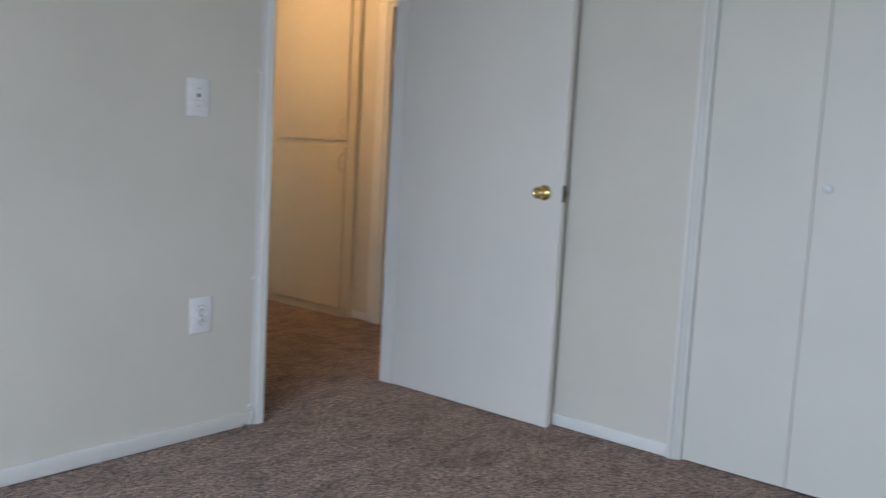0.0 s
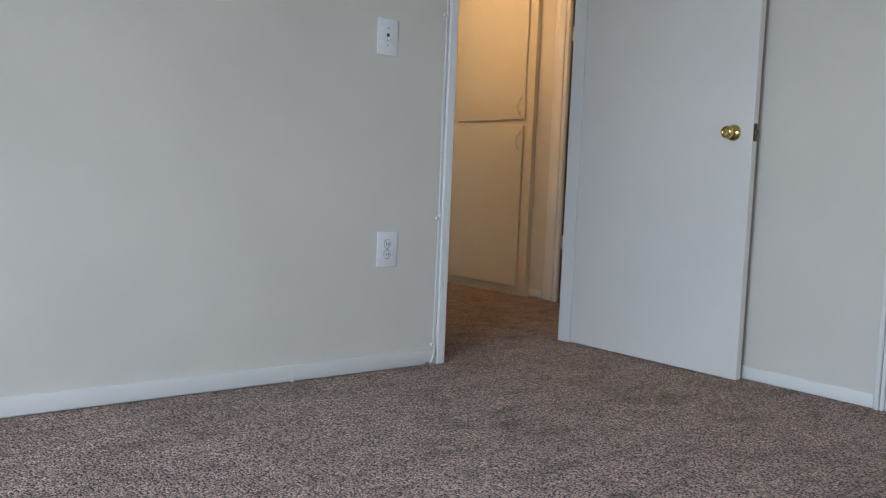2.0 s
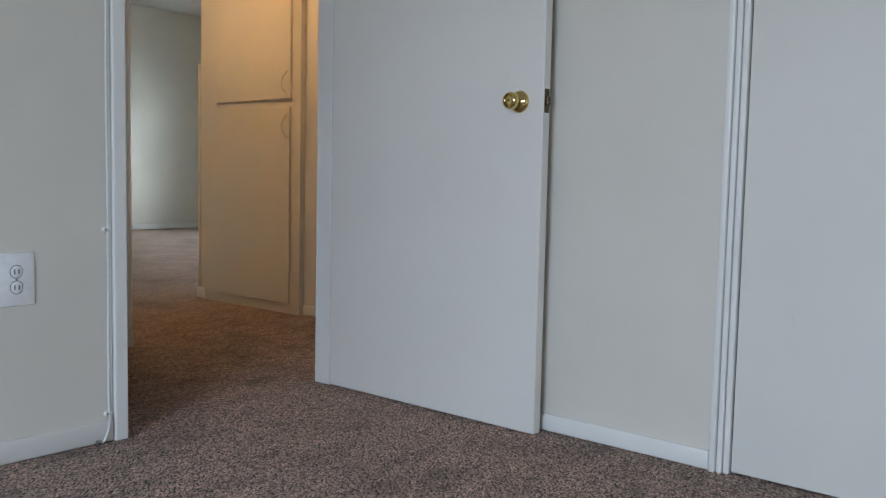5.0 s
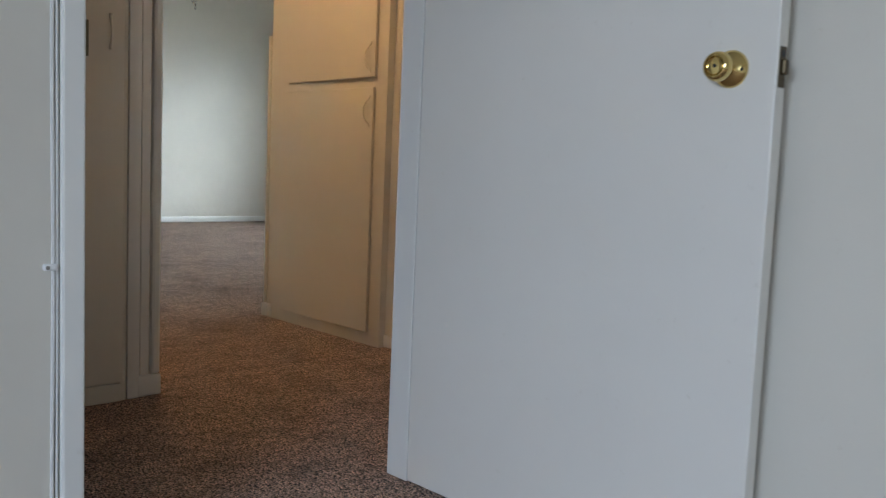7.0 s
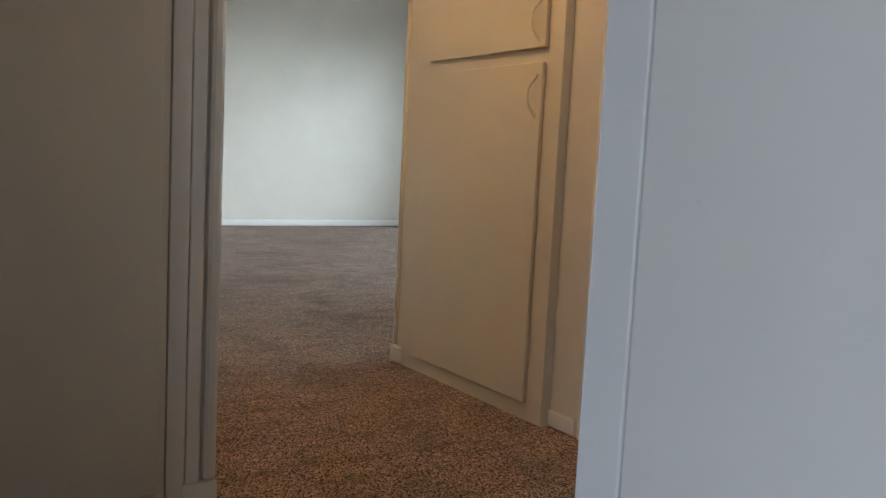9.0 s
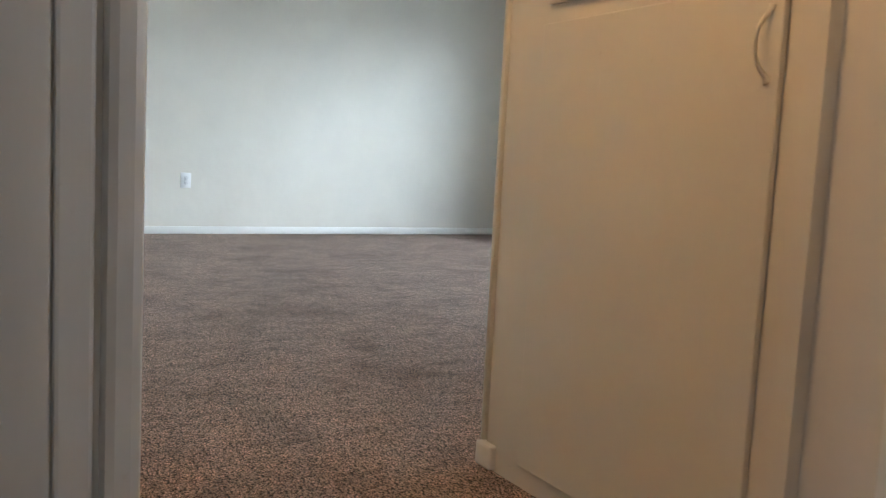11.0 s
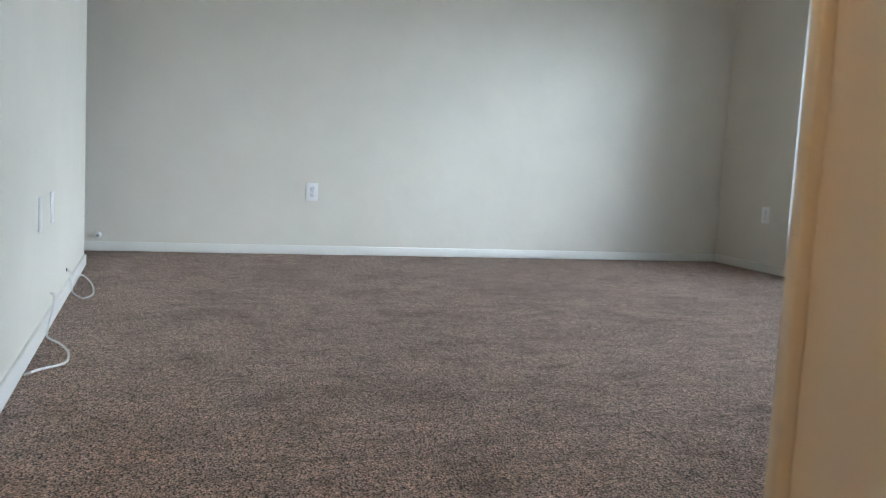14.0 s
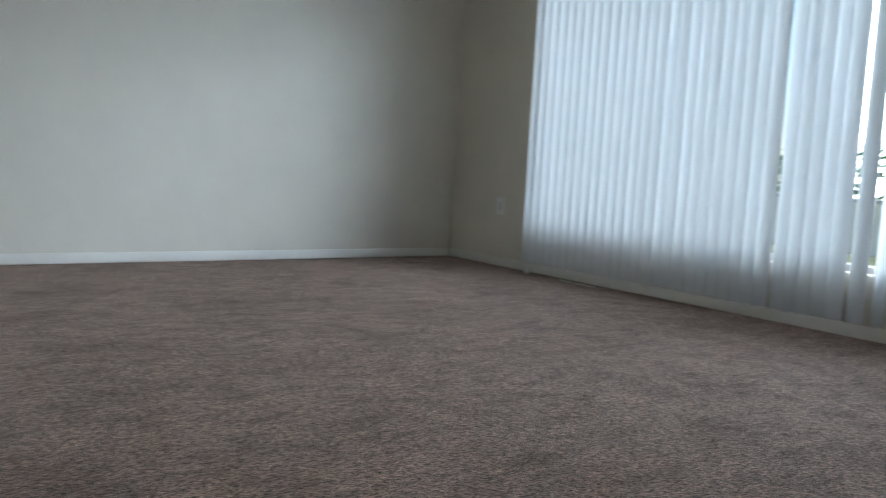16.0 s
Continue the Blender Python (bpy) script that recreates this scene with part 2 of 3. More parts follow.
setting("ceiling", boxes((-2.656, RIGHT + 0.15, BACK - 0.15, 3.30, HEAD, HEAD + 0.1)), CEIL, "white painted bedroom ceiling", "ceiling")
setting("closet_back_wall", boxes((-1.2, 1.2, 3.86, 3.92, 0, HEAD), (-1.2, -1.14, 3.296, 3.86, 0, HEAD), (1.02, 1.12, 3.296, 3.86, 0, HEAD), (-1.2, 1.2, 3.296, 3.92, HEAD, HEAD + 0.05)), WALL, "plain painted closet interior", "wall")

# hall
setting("hall_ceiling", boxes((-4.70, -2.656, 1.1, 4.75, HEAD, HEAD + 0.1)), CEIL, "painted hall ceiling", "ceiling")
setting("hall_wall_south", boxes((-4.70, -2.656, 1.0, 1.1, 0, TALL)), WALL, "painted wall at the hall end", "wall")
setting("hall_wall_west", boxes((-3.82, -3.700, 2.836, 2.944, 0, HEAD), (-3.82, -3.700, 1.1, 2.836, 2.40, HEAD)), WALL, "painted end of the hall wall beside the cabinet", "wall")
setting("hall_wall_north", boxes((-3.92, -3.70, 4.095, 4.215, 0, HEAD), (-3.70, -2.75, 4.095, 4.215, 2.06, HEAD), (-2.75, -2.55, 4.095, 4.215, 0, HEAD), (-2.656, -2.55, 3.296, 4.095, 0, HEAD)), WALL, "painted hall wall with a doorway", "wall")
setting("side_room_wall", boxes((-3.95, -3.85, 4.215, 6.0, 0, HEAD), (-3.95, -2.2, 6.0, 6.1, 0, HEAD), (-2.3, -2.2, 4.215, 4.75, 0, HEAD), (-2.3, -2.2, 5.35, 6.0, 0, HEAD), (-2.3, -2.2, 4.75, 5.35, 0, 1.15), (-2.3, -2.2, 4.75, 5.35, 1.80, HEAD), (-3.95, -2.2, 4.215, 6.1, HEAD, HEAD + 0.1)), WALL, "plain painted walls of the dark side room", "wall")

# living room
setting("living_wall_west", boxes((FAR - 0.15, FAR, 1.9, WIN + 0.15, 0, TALL)), WALL, "long off-white living room end wall", "wall")
WX0, WX1, WZ0, WZ1 = -9.88, -5.10, 0.33, 2.16
setting("living_wall_north", boxes((FAR, WX0, WIN, WIN + 0.15, 0, TALL), (WX1, NEAR + 0.12, WIN, WIN + 0.15, 0, TALL), (WX0, WX1, WIN, WIN + 0.15, 0, WZ0), (WX0, WX1, WIN, WIN + 0.15, WZ1, TALL)), WALL, "off-white living room wall with a wide window", "wall")
setting("living_wall_east", boxes((NEAR, NEAR + 0.12, 4.60, WIN, 0, TALL), (NEAR, NEAR + 0.12, 1.1, 4.60, HEAD, TALL)), WALL, "off-white living room wall beside the hall", "wall")
setting("living_wall_south", boxes((-10.174, -5.2, LEFT - 0.12, LEFT, 0, TALL)), WALL, "white living room side wall ending before the corner", "wall")
setting("alcove_wall", boxes((FAR, -9.1, 1.9, 2.0, 0, TALL), (-9.2, -9.1, 2.0, LEFT - 0.12, 0, TALL), (-5.32, -5.2, 1.0, LEFT - 0.12, 0, TALL), (-5.32, -4.70, 1.0, 1.1, 0, TALL)), WALL, "plain painted walls closing the side openings", "wall")
setting("living_ceiling", boxes((FAR - 0.15, NEAR + 0.12, 1.0, WIN + 0.15, TALL, TALL + 0.1)), CEIL, "white painted high living room ceiling", "ceiling")


# ---- trim ----
def base_run(rows, label="white painted narrow baseboard along the carpet"):
    bm = bmesh.new()
    for r in rows:
        box(bm, *r, bev=0.005)
    return setting("baseboard", bm, TRIM, label, "baseboard", True)


base_run([(-2.502, -2.488, BACK, 2.206, 0.004, 0.064)])
base_run([(-2.54, -1.14, 3.164, 3.178, 0.003, 0.055)])
base_run([(-3.884, -3.758, 4.083, 4.097, 0.004, 0.056)])
base_run([(-3.712, -3.682, 2.873, 2.955, 0.004, 0.074)])
base_run([(FAR - 0.002, FAR + 0.013, 2.0, WIN - 0.013, 0.004, 0.072)])
base_run([(FAR + 0.013, NEAR, WIN - 0.014, WIN + 0.002, 0.004, 0.074)])
base_run([(-10.186, -5.2, LEFT - 0.002, LEFT + 0.013, 0.004, 0.076)])
base_run([(NEAR - 0.013, NEAR + 0.002, 4.07, WIN - 0.014, 0.004, 0.072)])

# bedroom doorway: casing, jambs, head
doorway = setting("trim", boxes((-2.606, -2.4998, 2.2325, 2.249, 0.0, 2.06), bev=0.002), TRIM, "white rounded door jamb with chipped paint", "door frame", True)
part("head_jamb", boxes((-2.662, -2.492, 2.249, 3.096, 2.035, 2.065), bev=0.004), TRIM, doorway)
part("hinge_jamb", boxes((-2.648, -2.570, 3.095, 3.1755, 0.0, 2.06), bev=0.003), TRIM, doorway)
part("stop", boxes((-2.664, -2.607, 2.2325, 2.290, 0.0, 2.06), bev=0.005), TRIM, doorway)
part("front_board", boxes((-2.4997, -2.4835, 2.2085, 2.2495, 0.0, 2.06), bev=0.005), TRIM, doorway)
part("strike_plate", boxes((-2.6066, -2.602, 2.286, 2.2985, 0.985, 1.052), bev=0.002), DARK_METAL, doorway, "dark metal strike plate")

# casing at the bedroom closet
closet_trim = setting("trim", boxes((-1.138, -1.120, 3.158, 3.182, 0.0, 2.06), bev=0.005), TRIM, "white ribbed casing beside the closet", "casing", True)
part("rib", boxes((-1.1185, -1.104, 3.165, 3.186, 0.0, 2.06), bev=0.004), TRIM, closet_trim)
part("rib", boxes((-1.1025, -1.087, 3.171, 3.194, 0.0, 2.06), bev=0.004), TRIM, closet_trim)
part("head", boxes((-1.087, 1.0, 3.166, 3.194, 2.035, 2.075), bev=0.004), TRIM, closet_trim)

# casing of the side-room doorway
side_trim = setting("trim", boxes((-3.738, -3.706, 4.078, 4.10, 0.0, 2.07), bev=0.007), TRIM, "white moulded casing of the side-room doorway", "casing", True)
part("rib", boxes((-3.704, -3.646, 4.070, 4.10, 0.0, 2.07), bev=0.006), TRIM, side_trim)
part("jamb", boxes((-3.645, -3.616, 4.076, 4.104, 0.0, 2.06), bev=0.004), TRIM, side_trim)
part("far_jamb", boxes((-2.80, -2.777, 4.076, 4.215, 0.0, 2.06), bev=0.004), TRIM, side_trim)
part("head", boxes((-3.616, -2.80, 4.076, 4.215, 2.037, 2.06), bev=0.003), TRIM, side_trim)

# ribbed end of the hall wall opposite the linen cabinet
end_trim = setting("trim", boxes((-3.702, -3.684, 2.838, 2.880, 0.0, 2.40), bev=0.005), TRIM, "cream painted casing at the hall wall end", "casing", True)
part("rib", boxes((-3.702, -3.690, 2.883, 2.914, 0.0, 2.40), bev=0.004), TRIM, end_trim)
part("corner_bead", boxes((-3.716, -3.684, 2.920, 2.953, 0.075, 2.40), bev=0.010), TRIM, end_trim)


# ---- doors ----
def bedroom_door():
    d = tagged(solid("door_1", boxes((-2.567, -1.658, 3.096, 3.131, 0.004, 2.032), bev=0.003), DOOR, (-2.537, 3.11, 0.0)), "white painted flush door standing open against the wall", "door", kind="structure")
    turn = pose(-1.743, 3.096, 1.0, 90)
    rose = part("rosette", lathe([(0.0335, 0.0), (0.0335, 0.002), (0.031, 0.006), (0.024, 0.011), (0.016, 0.014), (0.014, 0.016)], turn), BRASS, d, "polished brass rosette", True)
    part("screw", lathe([(0.0035, 0.0), (0.0035, 0.002), (0.001, 0.0025)], pose(-1.743 + 0.024, 3.0875, 0.998, 90), 10), DARK, rose)
    knob = part("knob", lathe([(0.012, 0.012), (0.0115, 0.022), (0.014, 0.026), (0.021, 0.031), (0.0255, 0.039), (0.0262, 0.046), (0.0245, 0.053), (0.0205, 0.057), (0.0175, 0.0575), (0.0160, 0.054), (0.0150, 0.0535), (0.0140, 0.0555), (0.0100, 0.0568), (0.0035, 0.0570)], turn), BRASS, d, "polished brass door knob", True)
    part("keyhole", lathe([(0.0032, 0.0), (0.0032, 0.0015), (0.001, 0.0015)], pose(-1.743, 3.096 - 0.0565, 1.0, 90), 10), DARK, knob)
    # Plate and bolt are coloured dark to carry the shade of the recess.
    plate = part("latch_plate", boxes((-1.660, -1.6572, 3.1015, 3.1255, 0.966, 1.036), bev=0.0005), DARK_METAL, d, "metal latch plate with recess shade in its dark colour")
    part("latch_bolt", boxes((-1.658, -1.649, 3.106, 3.122, 0.988, 1.014), bev=0.003), DARK_METAL, plate)
    # Near-black patch set on the plate for shade inside the hole.
    part("latch_recess_shade", boxes((-1.6575, -1.6568, 3.108, 3.120, 1.018, 1.030)), DARK, plate)
    return d


bedroom_door()


def side_door():
    d = tagged(solid("door_2", boxes((-3.584, -3.549, 4.116, 4.896, 0.014, 2.032), bev=0.003), DOOR, (-3.57, 4.14, 0.0)), "white painted door open into the dark side room", "door", kind="structure")
    for z in (0.39, 1.72):
        h = part("hinge", boxes((-3.617, -3.572, 4.1045, 4.1165, z - 0.044, z + 0.044), bev=0.001), TRIM, d, "paint-covered butt hinge")
        for k in range(5):
            part("knuckle", lathe([(0.0055, -0.0075), (0.0065, -0.006), (0.0065, 0.006), (0.0055, 0.0075)], pose(-3.598, 4.101, z - 0.034 + k * 0.017), 12), TRIM, h, smooth=True)
    return d


side_door()


def closet_doors():
    x = -1.084
    for n in range(5):
        w = 0.398
        p = tagged(solid("closet_panel", boxes((x, x + w - 0.0022, 3.184, 3.212, 0.006, 2.034), bev=0.002), CLOSET, (x + w / 2, 3.2, 0.0)), "white painted flush folding closet panel", "closet door", "closet door panels", "structure")
        if n == 1:
            part("knob", lathe([(0.009, 0.0), (0.008, 0.010), (0.012, 0.014), (0.0165, 0.020), (0.017, 0.026), (0.013, 0.031), (0.004, 0.033)], pose(-0.636, 3.184, 1.092, 90)), PLASTIC, p, "small round white knob", True)
        x += w


closet_doors()


# ---- hall cabinets ----
def pull_handle(x, y, z, parent, facing, k=1.0):
    """A bowed pull with flattened feet on a door that faces -y ("y") or +x ("x")."""
    line = [(0.003, 0.0, 0.068), (0.0, 0.004, 0.056), (-0.004, 0.016, 0.040), (-0.006, 0.027, 0.018), (-0.006, 0.028, -0.016), (-0.004, 0.018, -0.040), (0.0, 0.004, -0.056), (0.003, 0.0, -0.068)]
    pts = [(x + s * k, y - o * k, z + h * k) if facing == "y" else (x + o * k, y + s * k, z + h * k) for s, o, h in line]
    return part("handle", tube(pts, 0.0052, 10, 6, lambda u: 0.75 + 0.75 * abs(2 * u - 1) ** 3 if 0.02 < u < 0.98 else 0.5), CAB, parent, "painted-over bow handle", True)


def sprung(bm, y):
    """The doors stand a little prouder at the handle side than at the hinges."""
    for v in bm.verts:
        k = min(1.0, max(0.0, (v.co.x + 4.66) / 0.70))
        v.co.y = y - 0.0005 + (v.co.y - y) * (0.65 + 0.35 * k)
    return bm


def linen_cabinet():
    y = 4.060
    c = tagged(solid("linen_cabinet", boxes((-4.818, -3.884, y + 0.041, 4.60, 0.0, 2.438)), CAB, (-4.35, 4.3, 0.0)), "cream painted built-in linen cabinet with two stacked doors", "cabinet")
    for a, d in ((-4.815, -4.640), (-3.980, -3.886)):
        part("stile", boxes((a, d, y, y + 0.0405, 0.0, 2.40)), CAB, c)
    for a, d in ((0.0, 0.085), (1.125, 1.215), (2.30, 2.40)):
        part("rail", boxes((-4.640, -3.980, y, y + 0.0405, a, d)), CAB, c)
    low = part("door", sprung(boxes((-4.660, -3.963, y - 0.016, y - 0.001, 0.058, 1.145), bev=0.003), y), CAB, c)
    up = part("door", sprung(boxes((-4.645, -3.957, y - 0.016, y - 0.001, 1.188, 2.32), bev=0.003), y), CAB, c)
    pull_handle(-3.990, y - 0.0155, 1.040, low, "y")
    pull_handle(-3.990, y - 0.0155, 1.273, up, "y")
    for z in (0.14, 1.06):
        part("hinge", boxes((-4.665, -4.660, y - 0.005, y - 0.0005, z - 0.028, z + 0.028), bev=0.002), CAB, low)
    for z in (1.30, 2.22):
        part("hinge", boxes((-4.650, -4.645, y - 0.005, y - 0.0005, z - 0.028, z + 0.028), bev=0.002), CAB, up)
    return c


linen_cabinet()
guard = setting("trim", boxes((-4.834, -4.817, 4.048, 4.082, 0.072, 1.434), bev=0.006), CAB, "cream painted corner guard on the cabinet edge", "corner guard", True)
part("foot_block", boxes((-4.842, -4.770, 4.040, 4.082, 0.004, 0.070), bev=0.007), TRIM, guard)


def hall_cabinet():
    x = -3.690
    c = tagged(solid("hall_cabinet", boxes((-4.20, x - 0.041, 1.72, 2.834, 0.0, 2.40)), CAB, (-3.9, 2.3, 0.0)), "cream painted hall cabinet beside the passage", "cabinet")
    for a, d in ((2.800, 2.836), (1.72, 1.80)):
        part("stile", boxes((x - 0.0405, x, a, d, 0.0, 2.40)), CAB, c)
    for a, d in ((0.0, 0.085), (1.30, 1.39), (2.30, 2.40)):
        part("rail", boxes((x - 0.0405, x, 1.80, 2.800, a, d)), CAB, c)
    low = part("door", boxes((x + 0.001, x + 0.016, 1.78, 2.818, 0.066, 1.325), bev=0.004), CAB, c, smooth=True)
    up = part("door", boxes((x + 0.001, x + 0.016, 1.78, 2.818, 1.365, 2.32), bev=0.004), CAB, c, smooth=True)
    pull_handle(x + 0.016, 2.772, 1.185, low, "x", 0.8)
    pull_handle(x + 0.016, 2.772, 1.480, up, "x", 0.8)
    part("plinth", boxes((x + 0.0005, x + 0.008, 1.72, 2.816, 0.0, 0.060), bev=0.002), CAB, c)
    return c


hall_cabinet()
setting("closet_wall", boxes((-4.20, -3.82, 2.836, 2.944, 0, HEAD), (-4.30, -4.20, 1.1, 2.944, 0, HEAD), (-3.82, -3.690, 1.1, 1.72, 0, HEAD)), WALL, "painted wall block around the hall cabinet", "wall")


# ---- plates, cable, small things ----
def wall_plate(name, label, centre, right, normal, w=0.094, h=0.138, kind="outlet"):
    """Plate on a wall: right and normal give its sides."""
    r, n = Vector(right), Vector(normal)
    m = Matrix((( r.x, 0, n.x, centre[0]), (r.y, 0, n.y, centre[1]), (0, 1, 0, centre[2]), (0, 0, 0, 1)))

    def piece(*rows, bev=0.0):
        bm = boxes(*rows, bev=bev)
        bm.transform(m)
        return bm

    plate = tagged(solid(name, piece((-w / 2, w / 2, -h / 2, h / 2, 0.0, 0.006), bev=0.003), PLASTIC, centre, True), label, "switch" if kind == "switch" else "outlet")
    if kind == "switch":
        # Near-black block puts the shadow around the toggle into colour.
        part("toggle_slot_shade", piece((-0.006, 0.006, -0.013, 0.013, 0.0055, 0.0070), bev=0.0006), DARK, plate)
        bm = boxes((-0.0045, 0.0045, -0.010, 0.002, 0.006, 0.020), bev=0.002)
        bm.transform(m @ pose(0, 0, 0, 12))
        part("toggle", bm, PLASTIC, plate)
        for s in (-0.032, 0.032):
            part("screw", lathe([(0.0032, 0.0055), (0.0032, 0.0070), (0.001, 0.0073)], m @ pose(0, s, 0), 12), STEEL, plate)
    elif kind == "outlet":
        for s in (-0.0205, 0.0205):
            part("receptacle_gap", lathe([(0.0188, 0.0055), (0.0188, 0.0064), (0.001, 0.0064)], m @ pose(0, s, 0) @ Matrix.Diagonal((0.87, 0.95, 1, 1)), 24), DARK, plate)
            face = part("receptacle", lathe([(0.0172, 0.005), (0.0172, 0.0075), (0.0155, 0.0085), (0.001, 0.0086)], m @ pose(0, s, 0) @ Matrix.Diagonal((0.85, 0.95, 1, 1)), 24), PLASTIC, plate, smooth=True)
            part("slot", piece((-0.0070, -0.0040, s - 0.0065, s + 0.0065, 0.0084, 0.0090)), DARK, face)
            part("slot", piece((0.0040, 0.0070, s - 0.0065, s + 0.0065, 0.0084, 0.0090)), DARK, face)
        part("screw", lathe([(0.0028, 0.0055), (0.0028, 0.0070), (0.001, 0.0073)], m, 12), STEEL, plate)
    return plate


wall_plate("light_switch", "white toggle light switch plate on the bedroom wall", (-2.50, 1.913, 1.298), (0, 1, 0), (1, 0, 0), kind="switch")
wall_plate("wall_outlet", "white duplex outlet plate on the bedroom wall", (-2.50, 1.945, 0.483), (0, 1, 0), (1, 0, 0))
wall_plate("wall_outlet", "white duplex outlet plate on the long end wall", (FAR, 4.720, 0.493), (0, 1, 0), (1, 0, 0), 0.094, 0.140)
wall_plate("wall_outlet", "painted duplex outlet plate beside the blinds", (-10.342, WIN, 0.483), (1, 0, 0), (0, -1, 0))
wall_plate("wall_plate_cover", "blank painted wall plate above the loose cables", (-7.93, LEFT, 0.508), (-1, 0, 0), (0, 1, 0), kind="blank")
wall_plate("wall_plate_cover", "blank painted wall plate above the loose cables", (-8.33, LEFT, 0.508), (-1, 0, 0), (0, 1, 0), kind="blank")


def jamb_cable():
    c = tagged(solid("wall_cable", tube([(-2.480, 2.160, 0.006), (-2.480, 2.176, 0.016), (-2.481, 2.190, 0.060), (-2.495, 2.195, 0.12), (-2.4955, 2.196, 0.30), (-2.4955, 2.198, 0.62), (-2.4955, 2.196, 1.0), (-2.4955, 2.199, 1.45), (-2.4955, 2.198, 2.43)], 0.0038, 8, 10), CORD, (-2.493, 2.19, 0.0), True), "white coaxial cable clipped along the door jamb", "cable")
    part("run", tube([(-2.4965, 2.2035, 0.07), (-2.4965, 2.2045, 0.6), (-2.4965, 2.2035, 1.3), (-2.4965, 2.2042, 2.43)], 0.0030, 8, 6), CORD, c, smooth=True)
    part("plug", tube([(-2.480, 2.163, 0.008), (-2.478, 2.150, 0.012)], 0.0062, 10, 2), STEEL, c, "dark metal cable end", True)
    for z in (0.084, 0.606, 1.421):
        k = part("clip", boxes((-2.501, -2.487, 2.181, 2.204, z - 0.006, z + 0.006), bev=0.003), PLASTIC, c, "small white cable clip")
        part("nail", lathe([(0.0035, 0.0), (0.0035, 0.003), (0.001, 0.004)], pose(-2.488, 2.186, z, 0, 90), 10), STEEL, k)
    return c


jamb_cable()
tagged(solid("cable_stub", tube([(-2.487, 1.539, 0.004), (-2.482, 1.539, 0.014), (-2.483, 1.536, 0.024)], 0.005, 8, 5), CORD, (-2.486, 1.539, 0.0), True), "short white cable end at the baseboard", "cable")

coax = tagged(solid("loose_cable", tube([(-8.31, 3.140, 0.135), (-8.30, 3.158, 0.128), (-8.22, 3.160, 0.085), (-8.10, 3.158, 0.035), (-8.01, 3.162, 0.008), (-7.89, 3.219, 0.006), (-7.77, 3.258, 0.006), (-7.66, 3.272, 0.006), (-7.56, 3.266, 0.006), (-7.48, 3.200, 0.007), (-7.43, 3.172, 0.008)], 0.0045, 8, 8), CORD, (-8.0, 3.16, 0.0), True), "white coaxial cable lying loose on the carpet", "cable")
part("connector", lathe([(0.0052, 0.0), (0.0065, 0.004), (0.0065, 0.022), (0.0045, 0.024), (0.0045, 0.034), (0.001, 0.036)], pose(-7.43, 3.172, 0.008, 0, 90, -32), 12), STEEL, coax, "dark metal screw connector")
loop = tagged(solid("loose_cable", tube([(-9.015, 3.140, 0.139), (-9.02, 3.158, 0.125), (-9.05, 3.160, 0.070), (-9.06, 3.166, 0.020), (-9.00, 3.195, 0.006), (-8.94, 3.230, 0.006), (-9.02, 3.262, 0.006), (-9.17, 3.262, 0.006), (-9.40, 3.236, 0.008), (-9.58, 3.196, 0.014), (-9.60, 3.168, 0.026), (-9.45, 3.160, 0.032), (-9.25, 3.160, 0.022)], 0.0045, 8, 8), CORD, (-9.2, 3.16, 0.0), True), "white cable looped at the foot of the wall", "cable")
part("grommet", lathe([(0.010, 0.0), (0.009, 0.004), (0.004, 0.005)], pose(-9.015, 3.140, 0.139, -90), 14), DARK, loop)
stop = tagged(solid("door_stop", lathe([(0.024, 0.0), (0.024, 0.004), (0.020, 0.008), (0.010, 0.010), (0.009, 0.030), (0.012, 0.032), (0.012, 0.042), (0.008, 0.045)], pose(FAR, 3.175, 0.118, 0, 90), 18), PLASTIC, (FAR, 3.175, 0.118), True), "small white wall-mounted door stop", "door stop")
part("tip", lathe([(0.011, 0.044), (0.011, 0.050), (0.004, 0.052)], pose(FAR, 3.175, 0.118, 0, 90), 14), STEEL, stop)
tagged(solid("cable_stub", tube([(-9.95, WIN - 0.02, 0.030), (-9.94, WIN - 0.045, 0.022), (-9.92, WIN - 0.075, 0.010), (-9.87, WIN - 0.085, 0.008)], 0.010, 8, 6), CORD, (-9.93, WIN - 0.05, 0.0), True), "short white cord end below the blinds", "cable")
tagged(solid("floor_cord", tube([(-9.50, WIN - 0.10, 0.006), (-9.38, WIN - 0.12, 0.006), (-9.24, WIN - 0.115, 0.006), (-9.16, WIN - 0.10, 0.006)], 0.006, 8, 6), CORD, (-9.3, WIN - 0.1, 0.0), True), "thin cord lying on the carpet below the blinds", "cable")


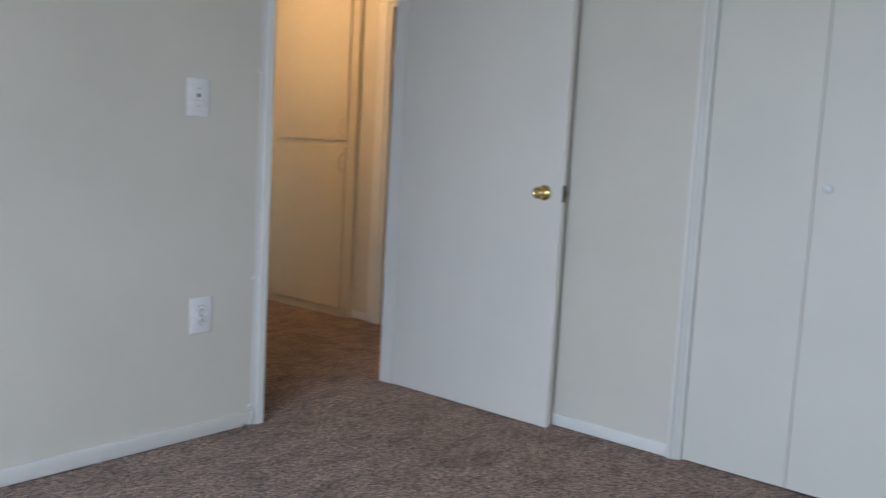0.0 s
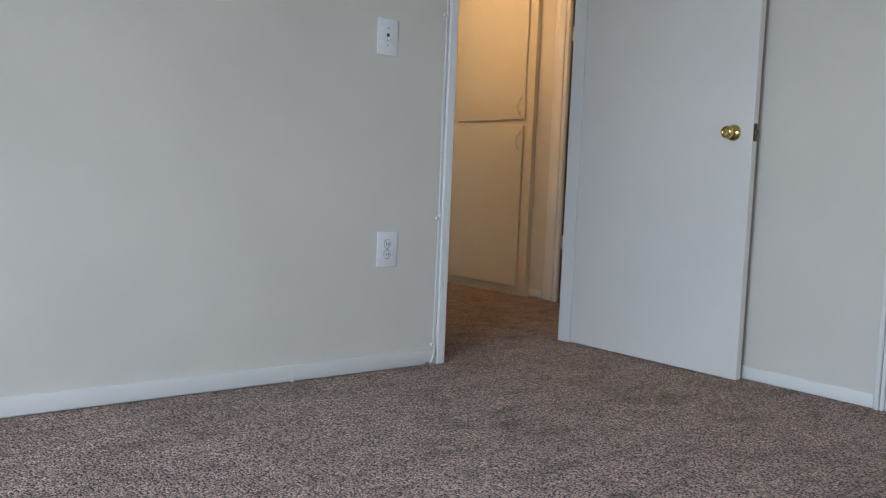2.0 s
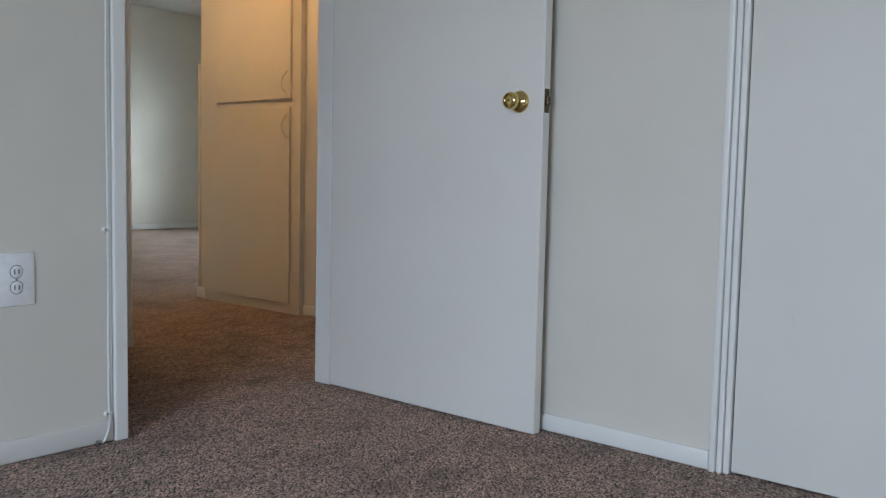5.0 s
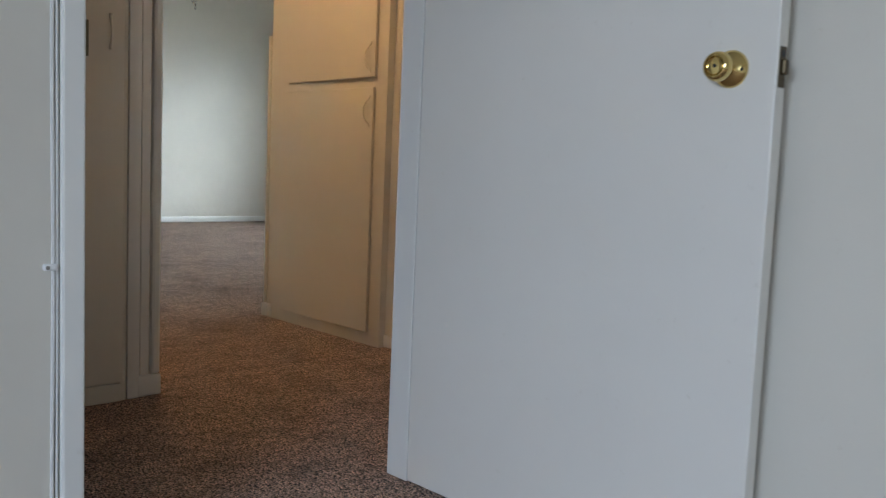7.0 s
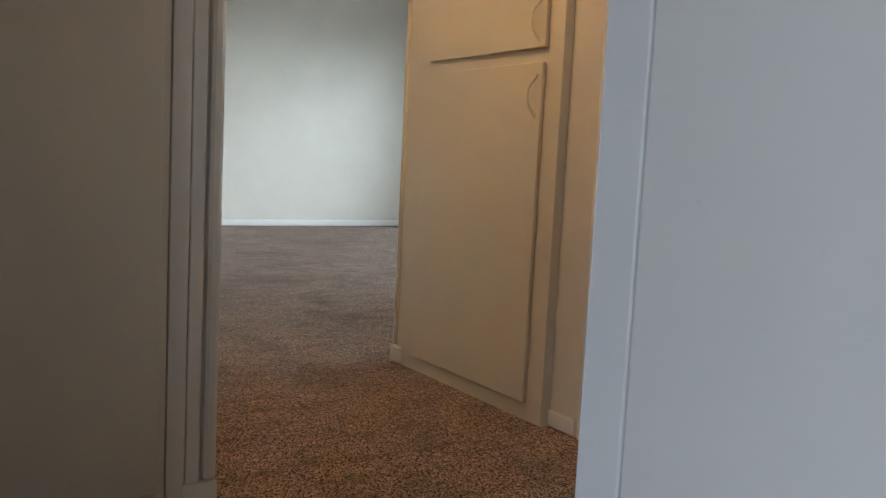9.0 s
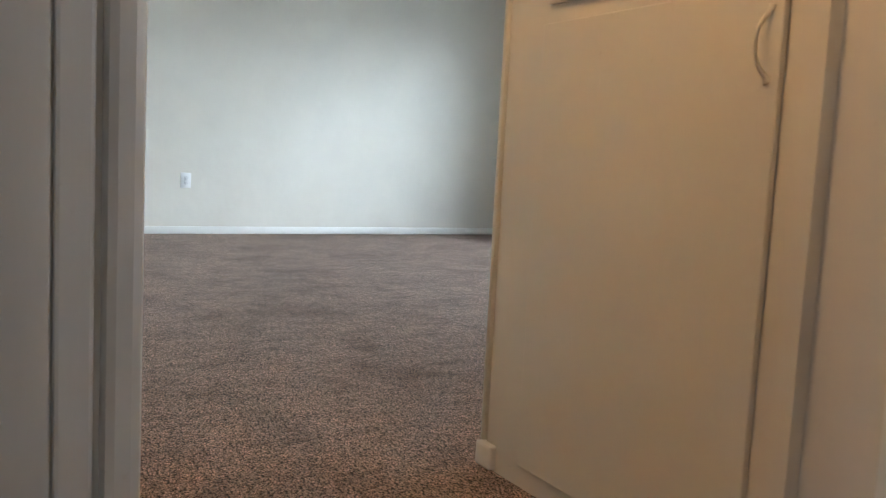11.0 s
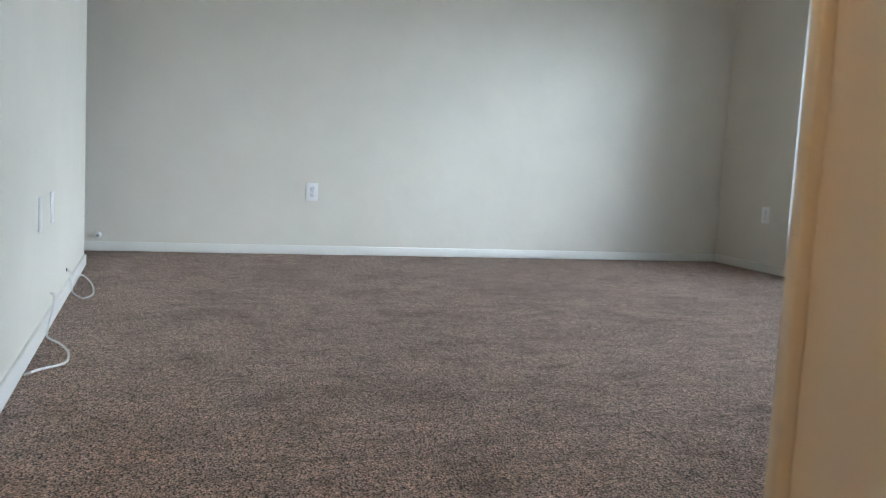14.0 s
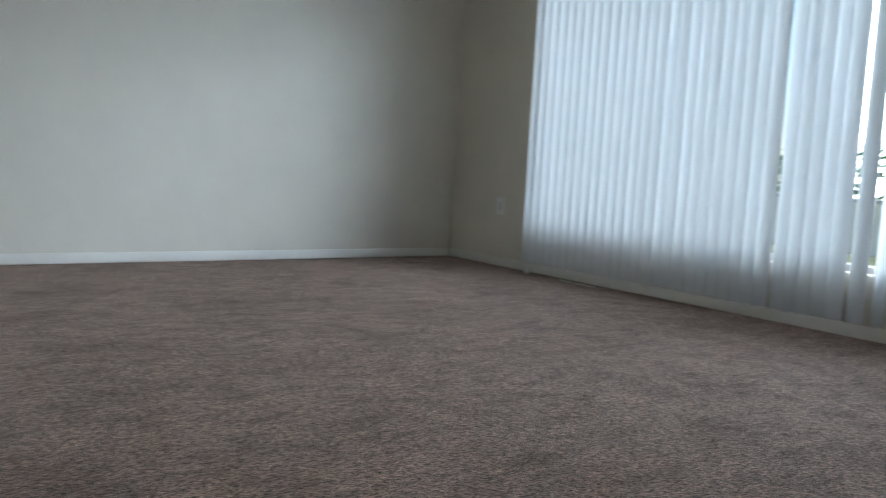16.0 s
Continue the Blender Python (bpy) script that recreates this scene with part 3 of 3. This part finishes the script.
def crystal_pendant(x, y, z):
    """Only the lowest drops of a hanging crystal light come into view."""
    p = tagged(solid("crystal_pendant", lathe([(0.05, 0.0), (0.05, -0.015), (0.02, -0.025), (0.004, -0.028), (0.004, -0.03)], pose(x, y, TALL), 20), BRASS, (x, y, TALL), True), "small hanging chain of clear crystal drops below the ceiling", "pendant")
    part("chain", tube([(x, y, TALL - 0.02), (x, y, z + 0.14)], 0.003, 6, 1), BRASS, p)
    for dx, dy, dz in ((0, 0, 0.12), (0.015, -0.01, 0.085), (-0.012, 0.012, 0.05), (0.02, 0.02, 0.03), (0.0, 0.03, 0.0)):
        part("drop", lathe([(0.002, 0.018), (0.011, 0.006), (0.013, 0.0), (0.008, -0.010), (0.001, -0.020)], pose(x + dx, y + dy, z + dz), 8), GLASS, p)
    part("stem", tube([(x, y, z + 0.15), (x, y + 0.004, z + 0.09), (x, y + 0.01, z + 0.04), (x, y + 0.03, z + 0.012)], 0.0015, 6, 3), BRASS, p)


crystal_pendant(-7.5, 4.97, 2.0)


# ---- living room window and blinds ----
win = setting("window_1", boxes((WX0, WX0 + 0.05, WIN + 0.05, WIN + 0.11, WZ0, WZ1), (WX1 - 0.05, WX1, WIN + 0.05, WIN + 0.11, WZ0, WZ1), (WX0, WX1, WIN + 0.05, WIN + 0.11, WZ0, WZ0 + 0.05), (WX0, WX1, WIN + 0.05, WIN + 0.11, WZ1 - 0.05, WZ1)), ALU, "wide aluminium window behind the blinds", "window")
for a, b in ((WX0 + 0.05, -6.60), (-6.53, WX1 - 0.05)):
    pane = part("pane", boxes((a, b, WIN + 0.078, WIN + 0.084, WZ0 + 0.05, WZ1 - 0.05)), GLASS, win)
    pane.visible_shadow = False
part("mullion", boxes((-6.60, -6.53, WIN + 0.05, WIN + 0.11, WZ0 + 0.05, WZ1 - 0.05)), ALU, win)
part("sill", boxes((WX0, WX1, WIN + 0.002, WIN + 0.05, WZ0 - 0.004, WZ0 + 0.012), bev=0.004), TRIM, win)


def slat_bm(height, width=0.089):
    bm = bmesh.new()
    n = 8
    for side, flip in ((0.0004, 1), (-0.0004, -1)):
        cols = []
        for i in range(n + 1):
            u = i / n * 2 - 1
            cols.append([bm.verts.new((u * width / 2, 0.017 * (1 - u * u) + side, z)) for z in (0.0, height)])
        for a, b in zip(cols, cols[1:]):
            bm.faces.new((a[0], b[0], b[1], a[1])[::flip])
    return bm


BY = WIN - 0.07
blinds = tagged(solid("vertical_blinds", boxes((-9.96, -5.02, BY - 0.022, BY + 0.022, 2.315, 2.36), bev=0.004), PLASTIC, (-8.1, BY, 2.315)), "white vinyl vertical blinds almost closed over the window", "blinds")
part("mounting_rail", boxes((-9.96, -5.02, BY + 0.022, WIN + 0.001, 2.335, 2.362)), PLASTIC, blinds)
slat_mesh = None
x = -9.905
rng = random.Random(4)
while x < -5.06:
    ang = (47 if x < -7.25 else 78 if x < -6.9 else 58) + rng.uniform(-1.8, 1.8)
    if slat_mesh is None:
        first = solid("slat", slat_bm(2.232), SLAT, smooth=True)
        slat_mesh = first.data
        s = first
    else:
        s = new("slat", slat_mesh)
    s.parent = blinds
    m = pose(x, BY + rng.uniform(-0.001, 0.001), 0.084 + rng.uniform(-0.004, 0.004), rng.uniform(-0.06, 0.06), rng.uniform(-0.05, 0.05), ang)
    s.matrix_local = Matrix.Translation(-Vector(blinds.location)) @ m
    x += 0.0835 + (0.034 if abs(x + 7.90) < 0.04 or abs(x + 7.45) < 0.03 or abs(x + 7.332) < 0.03 else 0.0)

# bedroom window behind the walker
setting("window_2", boxes((-1.0, -0.95, BACK - 0.14, BACK - 0.10, 0.80, 2.05), (0.65, 0.7, BACK - 0.14, BACK - 0.10, 0.80, 2.05), (-0.95, 0.65, BACK - 0.14, BACK - 0.10, 0.80, 0.85), (-0.95, 0.65, BACK - 0.14, BACK - 0.10, 2.0, 2.05), (-0.175, -0.125, BACK - 0.14, BACK - 0.10, 0.85, 2.0)), ALU, "aluminium bedroom window", "window")

# ---- outside ----
setting("ground", boxes((-400, 400, WIN + 0.15, 800, -0.5, -0.25), (-400, 400, -800, BACK - 0.15, -0.5, -0.25)), GROUND, "dry lawn outside the house", "ground")
setting("pavement", boxes((-60, 40, 12.0, 13.4, -0.26, -0.20), bev=0.01), CONCRETE, "pale concrete path across the lawn", "path")


def garden_wall():
    w = tagged(solid("garden_wall", boxes((-40, 20, 17.0, 17.2, -0.25, 0.55), bev=0.01), STUCCO, (-10, 17.1, -0.25)), "low pale stucco garden wall", "wall")
    part("cap", boxes((-40, 20, 16.95, 17.25, 0.551, 0.62), bev=0.01), CONCRETE, w)


garden_wall()


def hedge(x0, x1, y, z1, count, seed):
    rg = random.Random(seed)
    verts, faces = [], []
    for _ in range(count):
        cx, cy = rg.uniform(x0, x1), y + rg.gauss(0, 0.35)
        top = z1 * (0.75 + 0.3 * noise.noise((cx * 0.6, y, 0.0)))
        cz = -0.25 + (top + 0.25) * rg.random() ** 0.7
        s = rg.uniform(0.05, 0.11)
        d = Vector((rg.gauss(0, 1), rg.gauss(0, 1), rg.gauss(0, 1))).normalized()
        u = d.orthogonal().normalized() * s
        v = d.cross(u).normalized() * s * 0.5
        c = Vector((cx, cy, cz))
        b = len(verts)
        verts += [c - u, c + v, c + u, c - v]
        faces.append((b, b + 1, b + 2, b + 3))
    me = bpy.data.meshes.new("hedge")
    me.from_pydata(verts, [], faces)
    me.materials.append(LEAF)
    ob = new("hedge", me)
    return tagged(ob, "uneven green hedge beyond the window", "hedge", kind="stuff")


hedge(-24, 4, 18.5, 1.9, 9000, 3)
